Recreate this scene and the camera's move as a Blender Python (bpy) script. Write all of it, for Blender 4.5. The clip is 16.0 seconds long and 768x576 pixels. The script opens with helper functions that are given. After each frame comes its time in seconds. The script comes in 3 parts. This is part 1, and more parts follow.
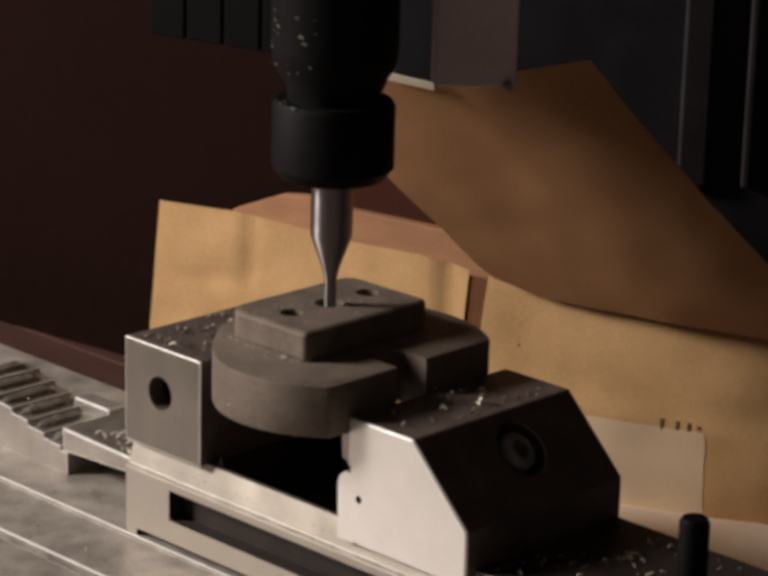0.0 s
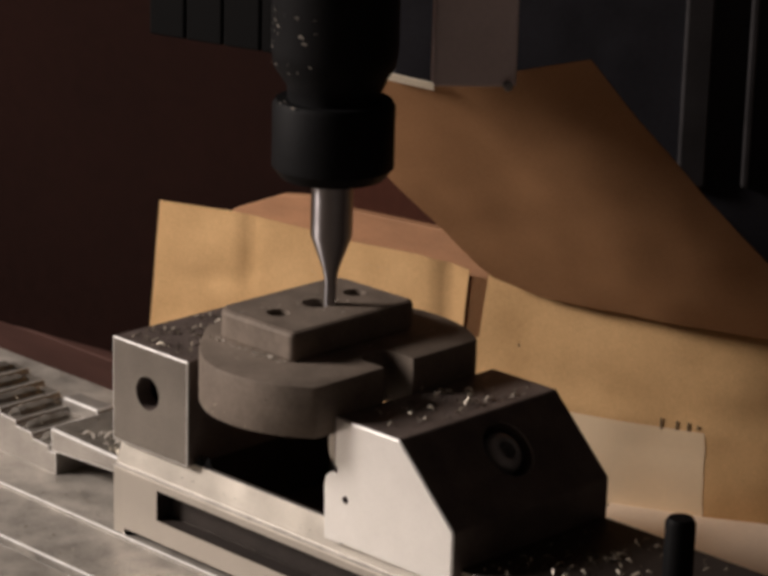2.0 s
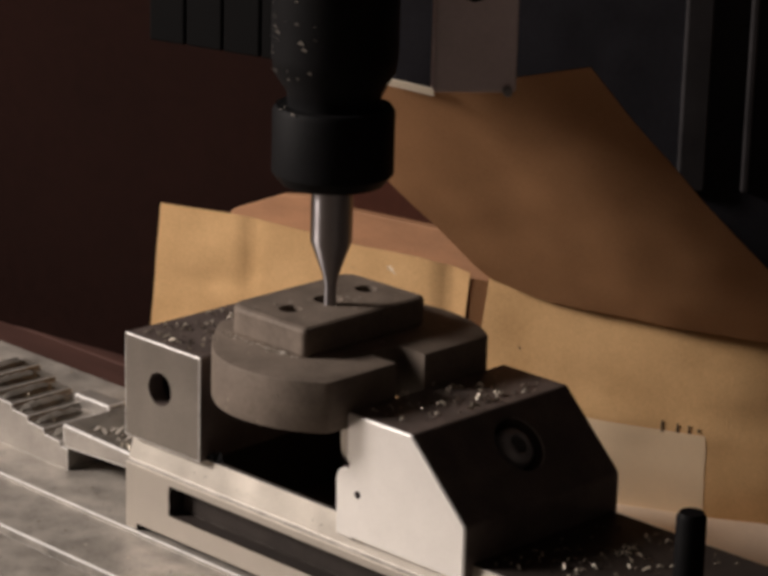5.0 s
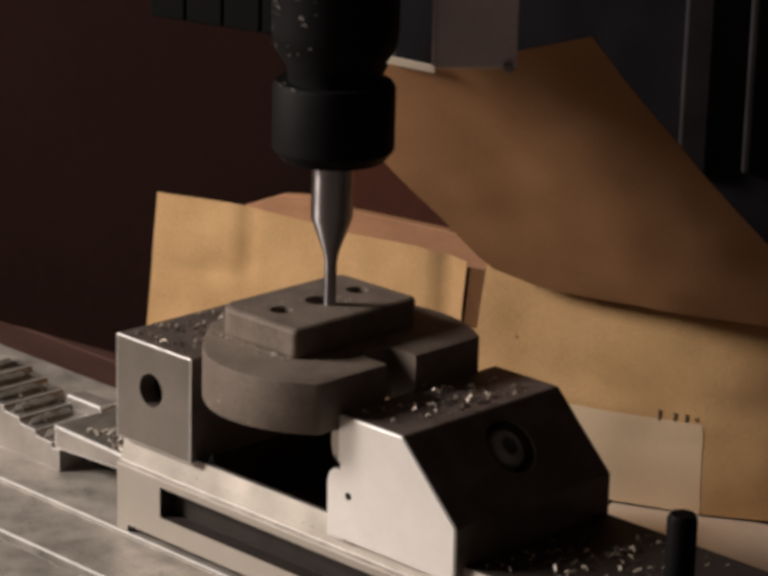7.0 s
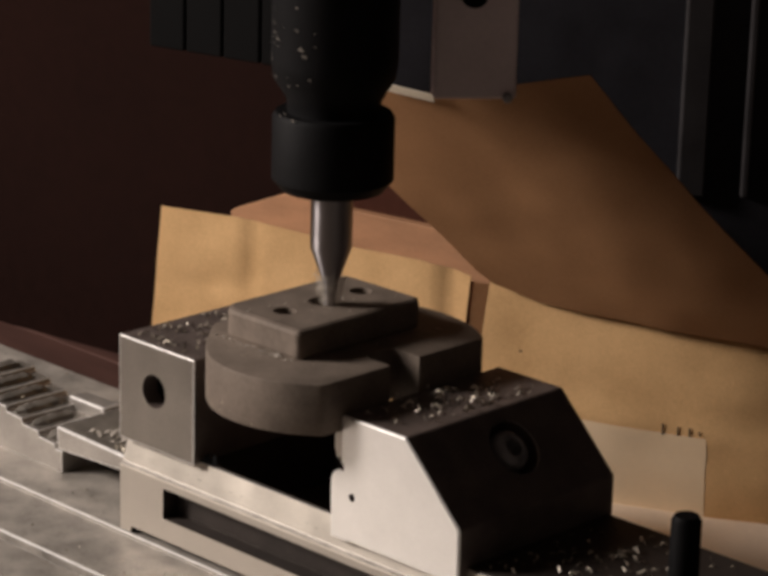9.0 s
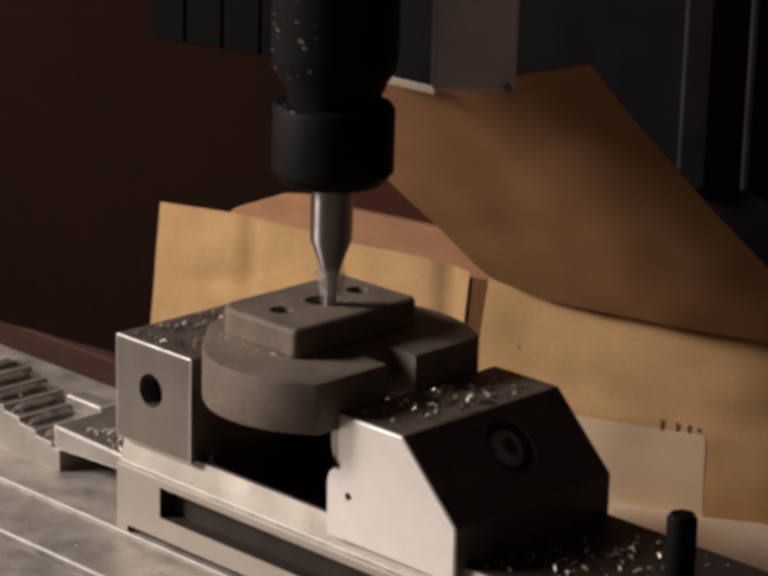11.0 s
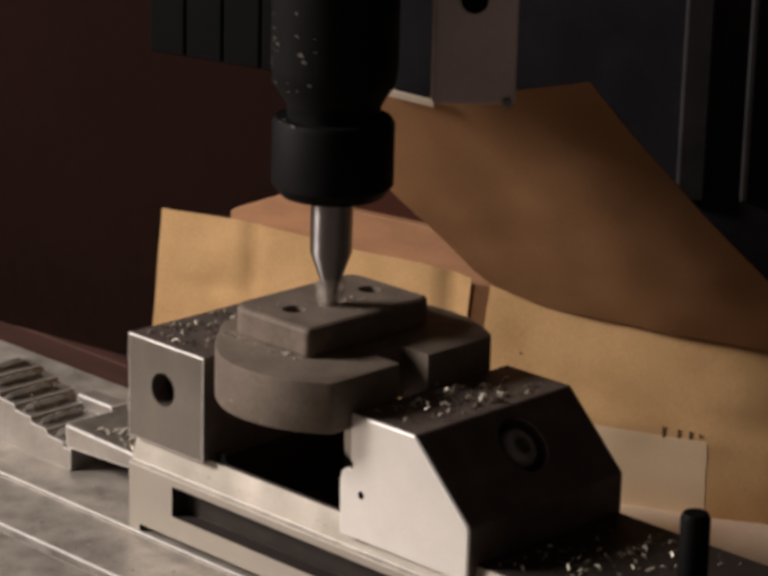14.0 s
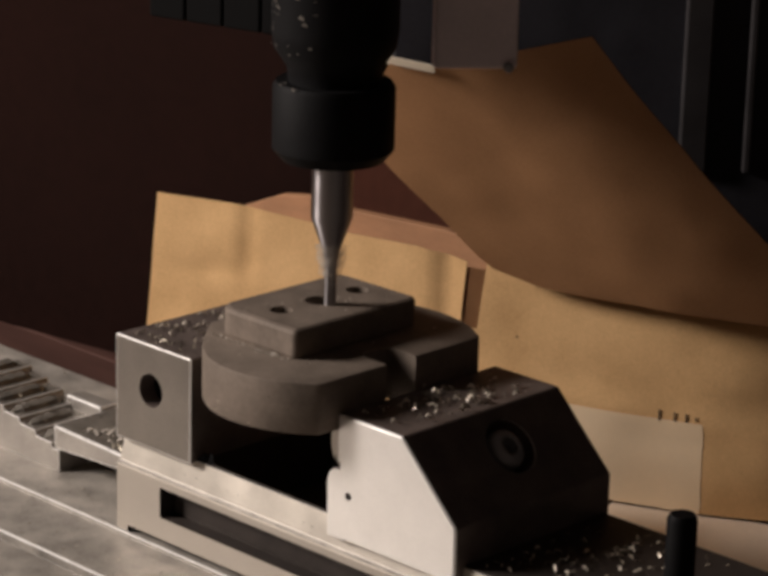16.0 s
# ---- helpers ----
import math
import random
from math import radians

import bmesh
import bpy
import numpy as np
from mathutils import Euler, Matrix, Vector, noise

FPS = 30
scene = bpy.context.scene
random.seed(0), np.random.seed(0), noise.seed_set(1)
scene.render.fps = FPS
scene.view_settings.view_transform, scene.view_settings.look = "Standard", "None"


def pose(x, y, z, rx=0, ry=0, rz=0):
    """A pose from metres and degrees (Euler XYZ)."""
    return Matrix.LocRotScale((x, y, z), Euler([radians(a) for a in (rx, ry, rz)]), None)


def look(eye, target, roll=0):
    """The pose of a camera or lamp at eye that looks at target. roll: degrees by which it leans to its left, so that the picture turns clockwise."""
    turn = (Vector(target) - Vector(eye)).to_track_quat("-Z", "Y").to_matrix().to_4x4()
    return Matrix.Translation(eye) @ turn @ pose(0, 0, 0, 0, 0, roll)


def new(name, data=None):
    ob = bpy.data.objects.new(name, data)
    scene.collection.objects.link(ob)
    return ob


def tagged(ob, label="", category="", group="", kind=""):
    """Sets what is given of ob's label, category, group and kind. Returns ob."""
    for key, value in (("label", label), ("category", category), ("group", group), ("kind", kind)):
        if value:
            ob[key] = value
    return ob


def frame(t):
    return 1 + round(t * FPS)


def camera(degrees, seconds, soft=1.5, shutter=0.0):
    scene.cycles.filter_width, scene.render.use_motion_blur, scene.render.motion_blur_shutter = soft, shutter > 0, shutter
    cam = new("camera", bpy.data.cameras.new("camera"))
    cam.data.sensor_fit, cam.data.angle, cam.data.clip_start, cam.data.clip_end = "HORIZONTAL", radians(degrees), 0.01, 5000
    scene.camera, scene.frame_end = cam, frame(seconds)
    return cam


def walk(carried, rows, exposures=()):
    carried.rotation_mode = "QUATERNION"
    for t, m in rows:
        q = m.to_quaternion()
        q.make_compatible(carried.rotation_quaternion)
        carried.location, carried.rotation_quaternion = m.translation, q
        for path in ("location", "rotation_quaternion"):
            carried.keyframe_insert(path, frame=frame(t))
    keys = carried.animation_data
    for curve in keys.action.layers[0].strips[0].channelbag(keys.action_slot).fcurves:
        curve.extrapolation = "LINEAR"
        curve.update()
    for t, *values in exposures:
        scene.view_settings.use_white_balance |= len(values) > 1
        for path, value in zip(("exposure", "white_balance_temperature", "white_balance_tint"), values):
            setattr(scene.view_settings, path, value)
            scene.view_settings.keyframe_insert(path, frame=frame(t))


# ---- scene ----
MM = 0.001


def mm(x, y, z):
    return Vector((x * MM, y * MM, z * MM))


# ---- camera: stands still on a tripod ----
cam = camera(16.09, 16.0, soft=4.2, shutter=0.5)
EYE, AIM = mm(468.65, -394.14, 219.19), mm(68.125, 17.126, 44.712)
walk(cam, [(0.0, look(EYE, AIM, 1.53)), (16.0, look(EYE, AIM, 1.53))], exposures=[(0.0, 0.0), (16.0, 0.0)])

# ---- light: one warm work lamp beside the machine, a dark workshop ----
world = bpy.data.worlds.new("workshop_dark")
world.use_nodes = True
world.node_tree.nodes["Background"].inputs[0].default_value = (0.95, 0.68, 0.60, 1)
world.node_tree.nodes["Background"].inputs[1].default_value = 0.16
scene.world = world
lamp_data = bpy.data.lights.new("work_lamp_light", "AREA")
lamp_data.shape, lamp_data.size = "DISK", 0.2
lamp_data.energy, lamp_data.color = 5.1, (1.0, 0.88, 0.81)
lamp = new("work_lamp_light", lamp_data)
lamp.matrix_world = look(mm(-385, -392, 312), mm(40, 40, 15))


# ---- materials ----
def material(name, color, rough=0.5, metal=0.0, vary=0.25, scale=60.0, bump=0.15, fine=900.0, spec=0.5, tint=None, stretch=None):
    m = bpy.data.materials.new(name)
    m.use_nodes = True
    nt = m.node_tree
    N, L = nt.nodes, nt.links
    b = N["Principled BSDF"]
    co = N.new("ShaderNodeTexCoord")
    mp = N.new("ShaderNodeMapping")
    if stretch:
        mp.inputs["Scale"].default_value = stretch
    L.new(co.outputs["Object"], mp.inputs["Vector"])
    big = N.new("ShaderNodeTexNoise")
    big.inputs["Scale"].default_value, big.inputs["Detail"].default_value = scale, 5
    small = N.new("ShaderNodeTexNoise")
    small.inputs["Scale"].default_value, small.inputs["Detail"].default_value = fine, 3
    L.new(mp.outputs["Vector"], big.inputs["Vector"])
    L.new(mp.outputs["Vector"], small.inputs["Vector"])
    add = N.new("ShaderNodeMath")
    add.operation = "MULTIPLY_ADD"
    L.new(small.outputs["Fac"], add.inputs[0])
    add.inputs[1].default_value = 0.4
    L.new(big.outputs["Fac"], add.inputs[2])
    ramp = N.new("ShaderNodeValToRGB")
    ramp.color_ramp.elements[0].position, ramp.color_ramp.elements[1].position = 0.45, 0.95
    lo = [c * (1 - vary) for c in color]
    hi = [min(1, c * (1 + vary)) for c in (tint or color)]
    ramp.color_ramp.elements[0].color = (*lo, 1)
    ramp.color_ramp.elements[1].color = (*hi, 1)
    L.new(add.outputs[0], ramp.inputs[0])
    L.new(ramp.outputs[0], b.inputs["Base Color"])
    rr = N.new("ShaderNodeMapRange")
    rr.inputs["To Min"].default_value, rr.inputs["To Max"].default_value = max(0.03, rough - 0.1), min(1, rough + 0.1)
    L.new(big.outputs["Fac"], rr.inputs["Value"])
    L.new(rr.outputs["Result"], b.inputs["Roughness"])
    b.inputs["Metallic"].default_value = metal
    b.inputs["Specular IOR Level"].default_value = spec
    if bump:
        bp = N.new("ShaderNodeBump")
        bp.inputs["Strength"].default_value, bp.inputs["Distance"].default_value = bump, 0.0003
        L.new(small.outputs["Fac"], bp.inputs["Height"])
        L.new(bp.outputs["Normal"], b.inputs["Normal"])
    return m


# one ground steel in four tones: lamp glare and shade put into colour
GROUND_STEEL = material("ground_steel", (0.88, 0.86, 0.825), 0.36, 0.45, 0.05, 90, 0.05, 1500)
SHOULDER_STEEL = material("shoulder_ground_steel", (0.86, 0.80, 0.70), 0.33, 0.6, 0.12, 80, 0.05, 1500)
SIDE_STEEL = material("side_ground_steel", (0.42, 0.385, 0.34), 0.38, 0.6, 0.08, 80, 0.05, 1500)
SHADED_STEEL = material("shaded_ground_steel", (0.205, 0.185, 0.162), 0.40, 0.7, 0.22, 70, 0.06, 1500)
# oil on the tops and the unlit faces' shade in one colour
DARK_STEEL = material("oiled_shaded_steel", (0.14, 0.112, 0.10), 0.5, 0.2, 0.3, 120, 0.2, 1200)
# shade of the bed and groove put into a near-black steel
BED_STEEL = material("shaded_bed_steel", (0.042, 0.034, 0.030), 0.55, 0.15, 0.3, 120, 0.2, 1200, 0.3)
GREY_BLOCK = material("grey_machined_block", (0.196, 0.160, 0.130), 0.66, 0.1, 0.26, 110, 0.16, 900, 0.22)
CLAMP_STEEL = material("grey_clamp_steel", (0.35, 0.325, 0.295), 0.36, 0.4, 0.25, 110, 0.4, 1300)
# highlight on rounded edges put into a near-white colour
EDGE_GLINT = material("painted_edge_glint", (0.92, 0.90, 0.87), 0.3, 0.25, 0.1, 200, 0.05, 1500)
OILED_CLAMP = material("oil_stained_steel", (0.20, 0.182, 0.158), 0.45, 0.3, 0.35, 160, 0.4, 1300)
CAST_TABLE = material("cast_grey_table", (0.39, 0.36, 0.32), 0.5, 0.3, 0.42, 110, 0.4, 1300)
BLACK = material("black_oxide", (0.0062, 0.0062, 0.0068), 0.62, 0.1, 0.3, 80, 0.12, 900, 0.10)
# the fins' shade put into a deeper black than the spindle's
FIN = material("shaded_black_fin", (0.0032, 0.0031, 0.0033), 0.7, 0.0, 0.3, 80, 0.12, 900, 0.06)
CARRIAGE = material("dark_grey_carriage", (0.028, 0.0275, 0.034), 0.6, 0.1, 0.3, 60, 0.1, 700, 0.3)
CARBIDE = material("carbide_grey", (0.34, 0.325, 0.335), 0.34, 1.0, 0.08, 200, 0.02, 1500)
# fine grinding marks run round the cutter
ground = CARBIDE.node_tree.nodes["Principled BSDF"]
tangent = CARBIDE.node_tree.nodes.new("ShaderNodeTangent")
tangent.direction_type, tangent.axis = "RADIAL", "Z"
CARBIDE.node_tree.links.new(tangent.outputs["Tangent"], ground.inputs["Tangent"])
ground.inputs["Anisotropic"].default_value, ground.inputs["Anisotropic Rotation"].default_value = 0.95, 0.25
SCREW = material("dark_screw_steel", (0.30, 0.30, 0.31), 0.34, 0.4, 0.15, 90, 0.05, 900)
BRUSHED = material("brushed_aluminium", (0.78, 0.68, 0.69), 0.5, 0.2, 0.1, 60, 0.1, 800)
RAIL = material("dull_black_rail", (0.040, 0.037, 0.039), 0.5, 0.3, 0.2, 80, 0.1, 700)
# same kraft as below, darkened: shade on the hanging sheet put into colour
KRAFT_SHADED = material("shaded_kraft_paper", (0.335, 0.172, 0.080), 0.85, 0.0, 0.16, 26, 0.3, 1600, 0.2, tint=(0.375, 0.20, 0.096))
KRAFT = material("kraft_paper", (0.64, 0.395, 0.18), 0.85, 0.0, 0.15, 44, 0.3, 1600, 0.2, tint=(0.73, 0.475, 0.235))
LABEL = material("white_label", (0.96, 0.76, 0.52), 0.8, 0.0, 0.04, 80, 0.15, 900, 0.2)
PAGE = material("pale_page", (0.92, 0.76, 0.60), 0.8, 0.0, 0.1, 45, 0.15, 900, 0.2)
INK = material("black_ink", (0.03, 0.025, 0.02), 0.8, 0.0, 0.2, 90, 0.0)
WOOD_RED = material("reddish_board", (0.40, 0.212, 0.112), 0.75, 0.0, 0.25, 25, 0.3, 700, 0.3, stretch=(1, 6, 6))
BENCH = material("pale_bench", (0.20, 0.17, 0.145), 0.6, 0.0, 0.12, 12, 0.2, 400, 0.3)
SHELF = material("dark_reddish_wood", (0.075, 0.034, 0.026), 0.75, 0.0, 0.25, 25, 0.3, 700, 0.3, stretch=(1, 6, 6))
PANEL = material("lit_brown_panel_end", (0.06, 0.020, 0.012), 0.85, 0.0, 0.3, 12, 0.3, 300, 0.1)
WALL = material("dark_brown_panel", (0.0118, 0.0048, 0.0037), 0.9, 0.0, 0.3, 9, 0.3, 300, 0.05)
ROOM = material("fill_wall_paint", (0.20, 0.165, 0.145), 0.85, 0.0, 0.12, 6, 0.2, 200, 0.2)
BACK_WALL = material("dark_wall", (0.02, 0.019, 0.02), 0.9, 0.0, 0.3, 6, 0.2, 200, 0.1)
TAPE = material("masking_tape", (0.75, 0.66, 0.52), 0.7, 0.0, 0.08, 60, 0.1, 900, 0.3)
CHIP = material("steel_chip", (0.42, 0.36, 0.26), 0.5, 0.35, 0.15, 300, 0.0)
# each chip has its own tone, from oily black to bright
tone = CHIP.node_tree.nodes.new("ShaderNodeNewGeometry")
tones = CHIP.node_tree.nodes.new("ShaderNodeValToRGB")
tones.color_ramp.elements[0].color, tones.color_ramp.elements[1].color = (0.03, 0.024, 0.018, 1), (0.64, 0.58, 0.47, 1)
tones.color_ramp.elements.new(0.5).color = (0.16, 0.13, 0.09, 1)
CHIP.node_tree.links.new(tone.outputs["Random Per Island"], tones.inputs[0])
CHIP.node_tree.links.new(tones.outputs[0], CHIP.node_tree.nodes["Principled BSDF"].inputs["Base Color"])
BRIGHT_CHIP = material("bright_steel_chip", (0.72, 0.66, 0.55), 0.4, 0.45, 0.15, 300, 0.0)
DUST = material("grey_swarf", (0.60, 0.55, 0.48), 0.7, 0.2, 0.2, 300, 0.1)


# ---- mesh helpers, all sizes in millimetres ----
def box(bm, x0, x1, y0, y1, z0, z1, bevel=0.0, segments=2):
    g = bmesh.ops.create_cube(bm, size=1.0)
    vs = g["verts"]
    for v in vs:
        v.co = Vector(((x0 + x1) / 2 + v.co.x * (x1 - x0), (y0 + y1) / 2 + v.co.y * (y1 - y0), (z0 + z1) / 2 + v.co.z * (z1 - z0)))
    if bevel:
        es = list({e for v in vs for e in v.link_edges})
        bmesh.ops.bevel(bm, geom=es, offset=bevel, segments=segments, affect="EDGES", profile=0.5)
    return bm


def prism(bm, outline, lo, hi, axis="y", bevel=0.0):
    """A solid from an outline: (x, z) pairs drawn out along y, or (x, y) pairs drawn out along z."""
    put = (lambda p, h: Vector((p[0], h, p[1]))) if axis == "y" else (lambda p, h: Vector((p[0], p[1], h)))
    a = [bm.verts.new(put(p, lo)) for p in outline]
    b = [bm.verts.new(put(p, hi)) for p in outline]
    fs = [bm.faces.new(a), bm.faces.new(b)]
    n = len(outline)
    for i in range(n):
        fs.append(bm.faces.new((a[i], a[(i + 1) % n], b[(i + 1) % n], b[i])))
    bmesh.ops.recalc_face_normals(bm, faces=fs)
    if bevel:
        es = [e for e in {e for f in fs for e in f.edges} if e.calc_face_angle(0) > 0.6]
        bmesh.ops.bevel(bm, geom=es, offset=bevel, segments=2, affect="EDGES", profile=0.5)
    return bm


def turned(bm, profile, cx=0.0, cy=0.0, n=64):
    """A turned solid about the vertical through (cx, cy) from (radius, z) pairs, bottom to top."""
    rings = []
    for r, z in profile:
        if r <= 1e-6:
            rings.append([bm.verts.new((cx, cy, z))])
        else:
            rings.append([bm.verts.new((cx + r * math.cos(2 * math.pi * i / n), cy + r * math.sin(2 * math.pi * i / n), z)) for i in range(n)])
    for a, b in zip(rings, rings[1:]):
        for i in range(n):
            j = (i + 1) % n
            q = [a[i % len(a)], a[j % len(a)], b[j % len(b)], b[i % len(b)]]
            q = list(dict.fromkeys(q))
            if len(q) > 2:
                bm.faces.new(q)
    for ring in (rings[0], rings[-1]):
        if len(ring) > 2:
            bm.faces.new(ring)
    bmesh.ops.recalc_face_normals(bm, faces=bm.faces[:])
    return bm


def part(name, bm, mat, parent=None, label="", smooth=False, at=None):
    me = bpy.data.meshes.new(name)
    bm.transform(Matrix.Diagonal((MM, MM, MM, 1)))
    if smooth:
        for f in bm.faces:
            f.smooth = True
        for e in bm.edges:
            e.smooth = e.calc_face_angle(0) < 0.6
    bm.to_mesh(me)
    bm.free()
    me.materials.append(mat)
    ob = new(name, me)
    if parent:
        ob.parent = parent
    if at:
        ob.matrix_basis = at
    if label:
        ob["label"] = label
    return ob


def lit_front_tones(ob, bright, dark, limit=-0.3):
    """Ground faces to the machine's front bright, others dark: oil plus shade as colour."""
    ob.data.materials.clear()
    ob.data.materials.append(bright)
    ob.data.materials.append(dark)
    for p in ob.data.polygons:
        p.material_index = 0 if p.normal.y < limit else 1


def glint_edges(ob, width, limit=2.0):
    """The narrow faces of the rounded edges get the lamp's glint as bright colour."""
    ob.data.materials.append(EDGE_GLINT)
    k = len(ob.data.materials) - 1
    for f in ob.data.polygons:
        pts = [ob.data.vertices[i].co for i in f.vertices]
        around = sum((a - b).length for a, b in zip(pts, pts[1:] + pts[:1]))
        if 2 * f.area / around < width * 0.001 and f.normal.y < limit:
            f.material_index = k


def thing(name, label, category, at=(0, 0, 0), **more):
    ob = new(name)
    ob.empty_display_size = 0.01
    ob.location = mm(*at)
    return tagged(ob, label, category, **more)


def cut(ob, cutter_bm):
    """Bores a hole through a part with a boolean that is baked at once."""
    me = bpy.data.meshes.new("cutter")
    cutter_bm.transform(Matrix.Diagonal((MM, MM, MM, 1)))
    cutter_bm.to_mesh(me)
    cutter_bm.free()
    c = new("cutter_tool", me)
    c.parent = ob.parent
    mod = ob.modifiers.new("bore", "BOOLEAN")
    mod.object, mod.solver = c, "EXACT"
    bpy.context.view_layer.update()
    done = bpy.data.meshes.new_from_object(ob.evaluated_get(bpy.context.evaluated_depsgraph_get()))
    ob.modifiers.clear()
    ob.data = done
    bpy.data.objects.remove(c)


# ---- setting ----
def room():
    # bench out of view, split dark and paler to shape reflected light
    side = part("ground_side", box(bmesh.new(), -700, -300, -700, 440, -76, -64), SHELF)
    tagged(side, "unseen dark board added to dim reflections on the vise", "bench", kind="structure")
    bench = part("ground", box(bmesh.new(), -299.5, 900, -700, 440, -76, -64), BENCH)
    tagged(bench, "unseen plain bench top, toned for the light it reflects", "bench", kind="structure")
    # added walls close the room; ROOM paint is toned for fill light
    for name, dims, mat in (
        ("wall_back", (-720, 920, 424, 440, -64, 900), BACK_WALL),
        ("wall_left", (-720, -700, -700, 440, -64, 900), ROOM),
        ("wall_right", (900, 920, -700, 440, -64, 900), ROOM),
        ("wall_front", (-720, 920, -720, -700, -64, 900), ROOM),
        ("ceiling", (-720, 920, -720, 440, 900, 920), ROOM),
    ):
        tagged(part(name, box(bmesh.new(), *dims), mat), "plain workshop wall added to close the room", "wall", kind="structure")


room()

# ---- milling table with its front lips ----
TOP = -28.8
GROOVE = -22.8


def mill_table():
    t = thing("mill_table", "grey machined mill table with joint grooves and a raised plate", "machine table", (0, 0, TOP))

    def along_x(outline, x0, x1, bevel):
        b = prism(bmesh.new(), outline, x0, x1, "y", bevel)
        b.transform(Matrix(((0, 1, 0, 0), (1, 0, 0, 0), (0, 0, 1, 0), (0, 0, 0, 1))))
        bmesh.ops.recalc_face_normals(b, faces=b.faces[:])
        return b
    glint_edges(part("raised_plate", along_x([(-0.3, -1.35), (66, -1.35), (66, 0), (-0.3, 0)], -260, 420, 0.35), CAST_TABLE, t, "bright ground base plate"), 0.4)
    edges = (66, GROOVE, GROOVE - 34, GROOVE - 68)
    for hi, lo in zip(edges, edges[1:]):
        glint_edges(part("table_slab", along_x([(lo + 3.2, -30), (hi, -30), (hi, -1.4), (lo + 3.2, -1.4)], -260, 420, 0.45), CAST_TABLE, t), 0.5)
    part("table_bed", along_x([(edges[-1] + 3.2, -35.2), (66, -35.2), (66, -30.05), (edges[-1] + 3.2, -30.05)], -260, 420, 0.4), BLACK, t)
    return t


def vise():
    v = thing("machine_vise", "small ground steel machine vise, bright front, rest coloured dark for oil and shade", "vise", (0, 0, TOP))
    Z = -TOP
    H = 20.65 + Z
    # body: sloped shoulder along the front, clamping groove in the side
    b = bmesh.new()
    prof = [(0, 0.2), (50.4, 0.2), (50.4, 22.2), (49, 24), (2.9, 24), (0.9, 17.4), (0, 17.0)]
    prism(b, prof, 0, 190, "y", 0.35)
    b.transform(Matrix(((0, 1, 0, 0), (1, 0, 0, 0), (0, 0, 1, 0), (0, 0, 0, 1))))
    bmesh.ops.recalc_face_normals(b, faces=b.faces[:])
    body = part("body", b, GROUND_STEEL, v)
    cut(body, box(bmesh.new(), 15.9, 178, -5, 5, 7.3, 14.9, 0.4))
    cut(body, box(bmesh.new(), 27.2, 73.5, 3.6, 46, 9, 30))
    cut(body, box(bmesh.new(), 4.2, 200, -5, 4, -1, 1.9))
    # dark sheet let in for the groove's shade
    part("groove_shade", box(bmesh.new(), 16.2, 177.8, 4.4, 5.0, 7.5, 14.7), BED_STEEL, body)
    j = prism(bmesh.new(), [(0, 23.7), (26.65, 23.7), (26.65, H), (0, H)], 0, 50.4, "y", 0.35)
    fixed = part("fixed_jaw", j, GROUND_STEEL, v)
    bore = bmesh.new()
    bmesh.ops.create_cone(bore, cap_ends=True, segments=40, radius1=4.1, radius2=4.1, depth=40)
    bore.transform(pose(12.6, 10, 9.4 + Z, 90))
    cut(fixed, bore)
    # black plug added for the shade inside the bore
    plug = bmesh.new()
    bmesh.ops.create_cone(plug, cap_ends=True, segments=32, radius1=4.05, radius2=4.05, depth=8)
    plug.transform(pose(12.6, 8.5, 9.4 + Z, 90))
    part("bore_shade", plug, BLACK, fixed)
    m = prism(bmesh.new(), [(72.6, 20.2), (111.4, 20.2), (111.4, 4.25 + Z), (94.9, H), (75.44, H), (75.44, 7.8 + Z), (74.2, 7.6 + Z), (72.8, 6.6 + Z), (72.3, 4.8 + Z)], -0.4, 50.4, "y", 0.55)
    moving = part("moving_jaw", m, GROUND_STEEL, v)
    hole = bmesh.new()
    bmesh.ops.create_cone(hole, cap_ends=True, segments=40, radius1=6.7, radius2=6.7, depth=16)
    place = pose(101.5, 27, 13.6 + Z, 0, 48, 0)
    hole.transform(place)
    cut(moving, hole)
    pin = bmesh.new()
    bmesh.ops.create_cone(pin, cap_ends=True, segments=16, radius1=0.9, radius2=0.9, depth=5)
    pin.transform(pose(79.2, 0, 2.4 + Z, 90))
    cut(moving, pin)
    s = turned(bmesh.new(), [(0, -9), (4.9, -9), (4.9, -2.0), (4.6, -0.8), (3.6, 0.2), (2.6, 0.5), (2.1, 0.3), (1.9, -2.6), (0, -2.6)], n=40)
    s.transform(place)
    cut(moving, box(bmesh.new(), 70, 76.5, -2, 4, 7.9 + Z, 9.5 + Z))
    cut(moving, box(bmesh.new(), 78.0, 116, -2, 3.2, 19.6, 20.75))
    lit_front_tones(body, SIDE_STEEL, DARK_STEEL, -0.9)
    lit_front_tones(fixed, SHADED_STEEL, DARK_STEEL)
    lit_front_tones(moving, GROUND_STEEL, DARK_STEEL)
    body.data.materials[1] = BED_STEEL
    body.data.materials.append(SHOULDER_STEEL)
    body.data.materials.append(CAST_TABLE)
    # shoulder's lamp glare as a lighter steel, the ledge under it toned down
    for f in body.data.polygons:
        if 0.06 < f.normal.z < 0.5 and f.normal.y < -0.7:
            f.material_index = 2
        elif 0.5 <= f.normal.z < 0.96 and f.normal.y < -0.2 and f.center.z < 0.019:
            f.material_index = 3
    glint_edges(fixed, 0.35, -0.25)
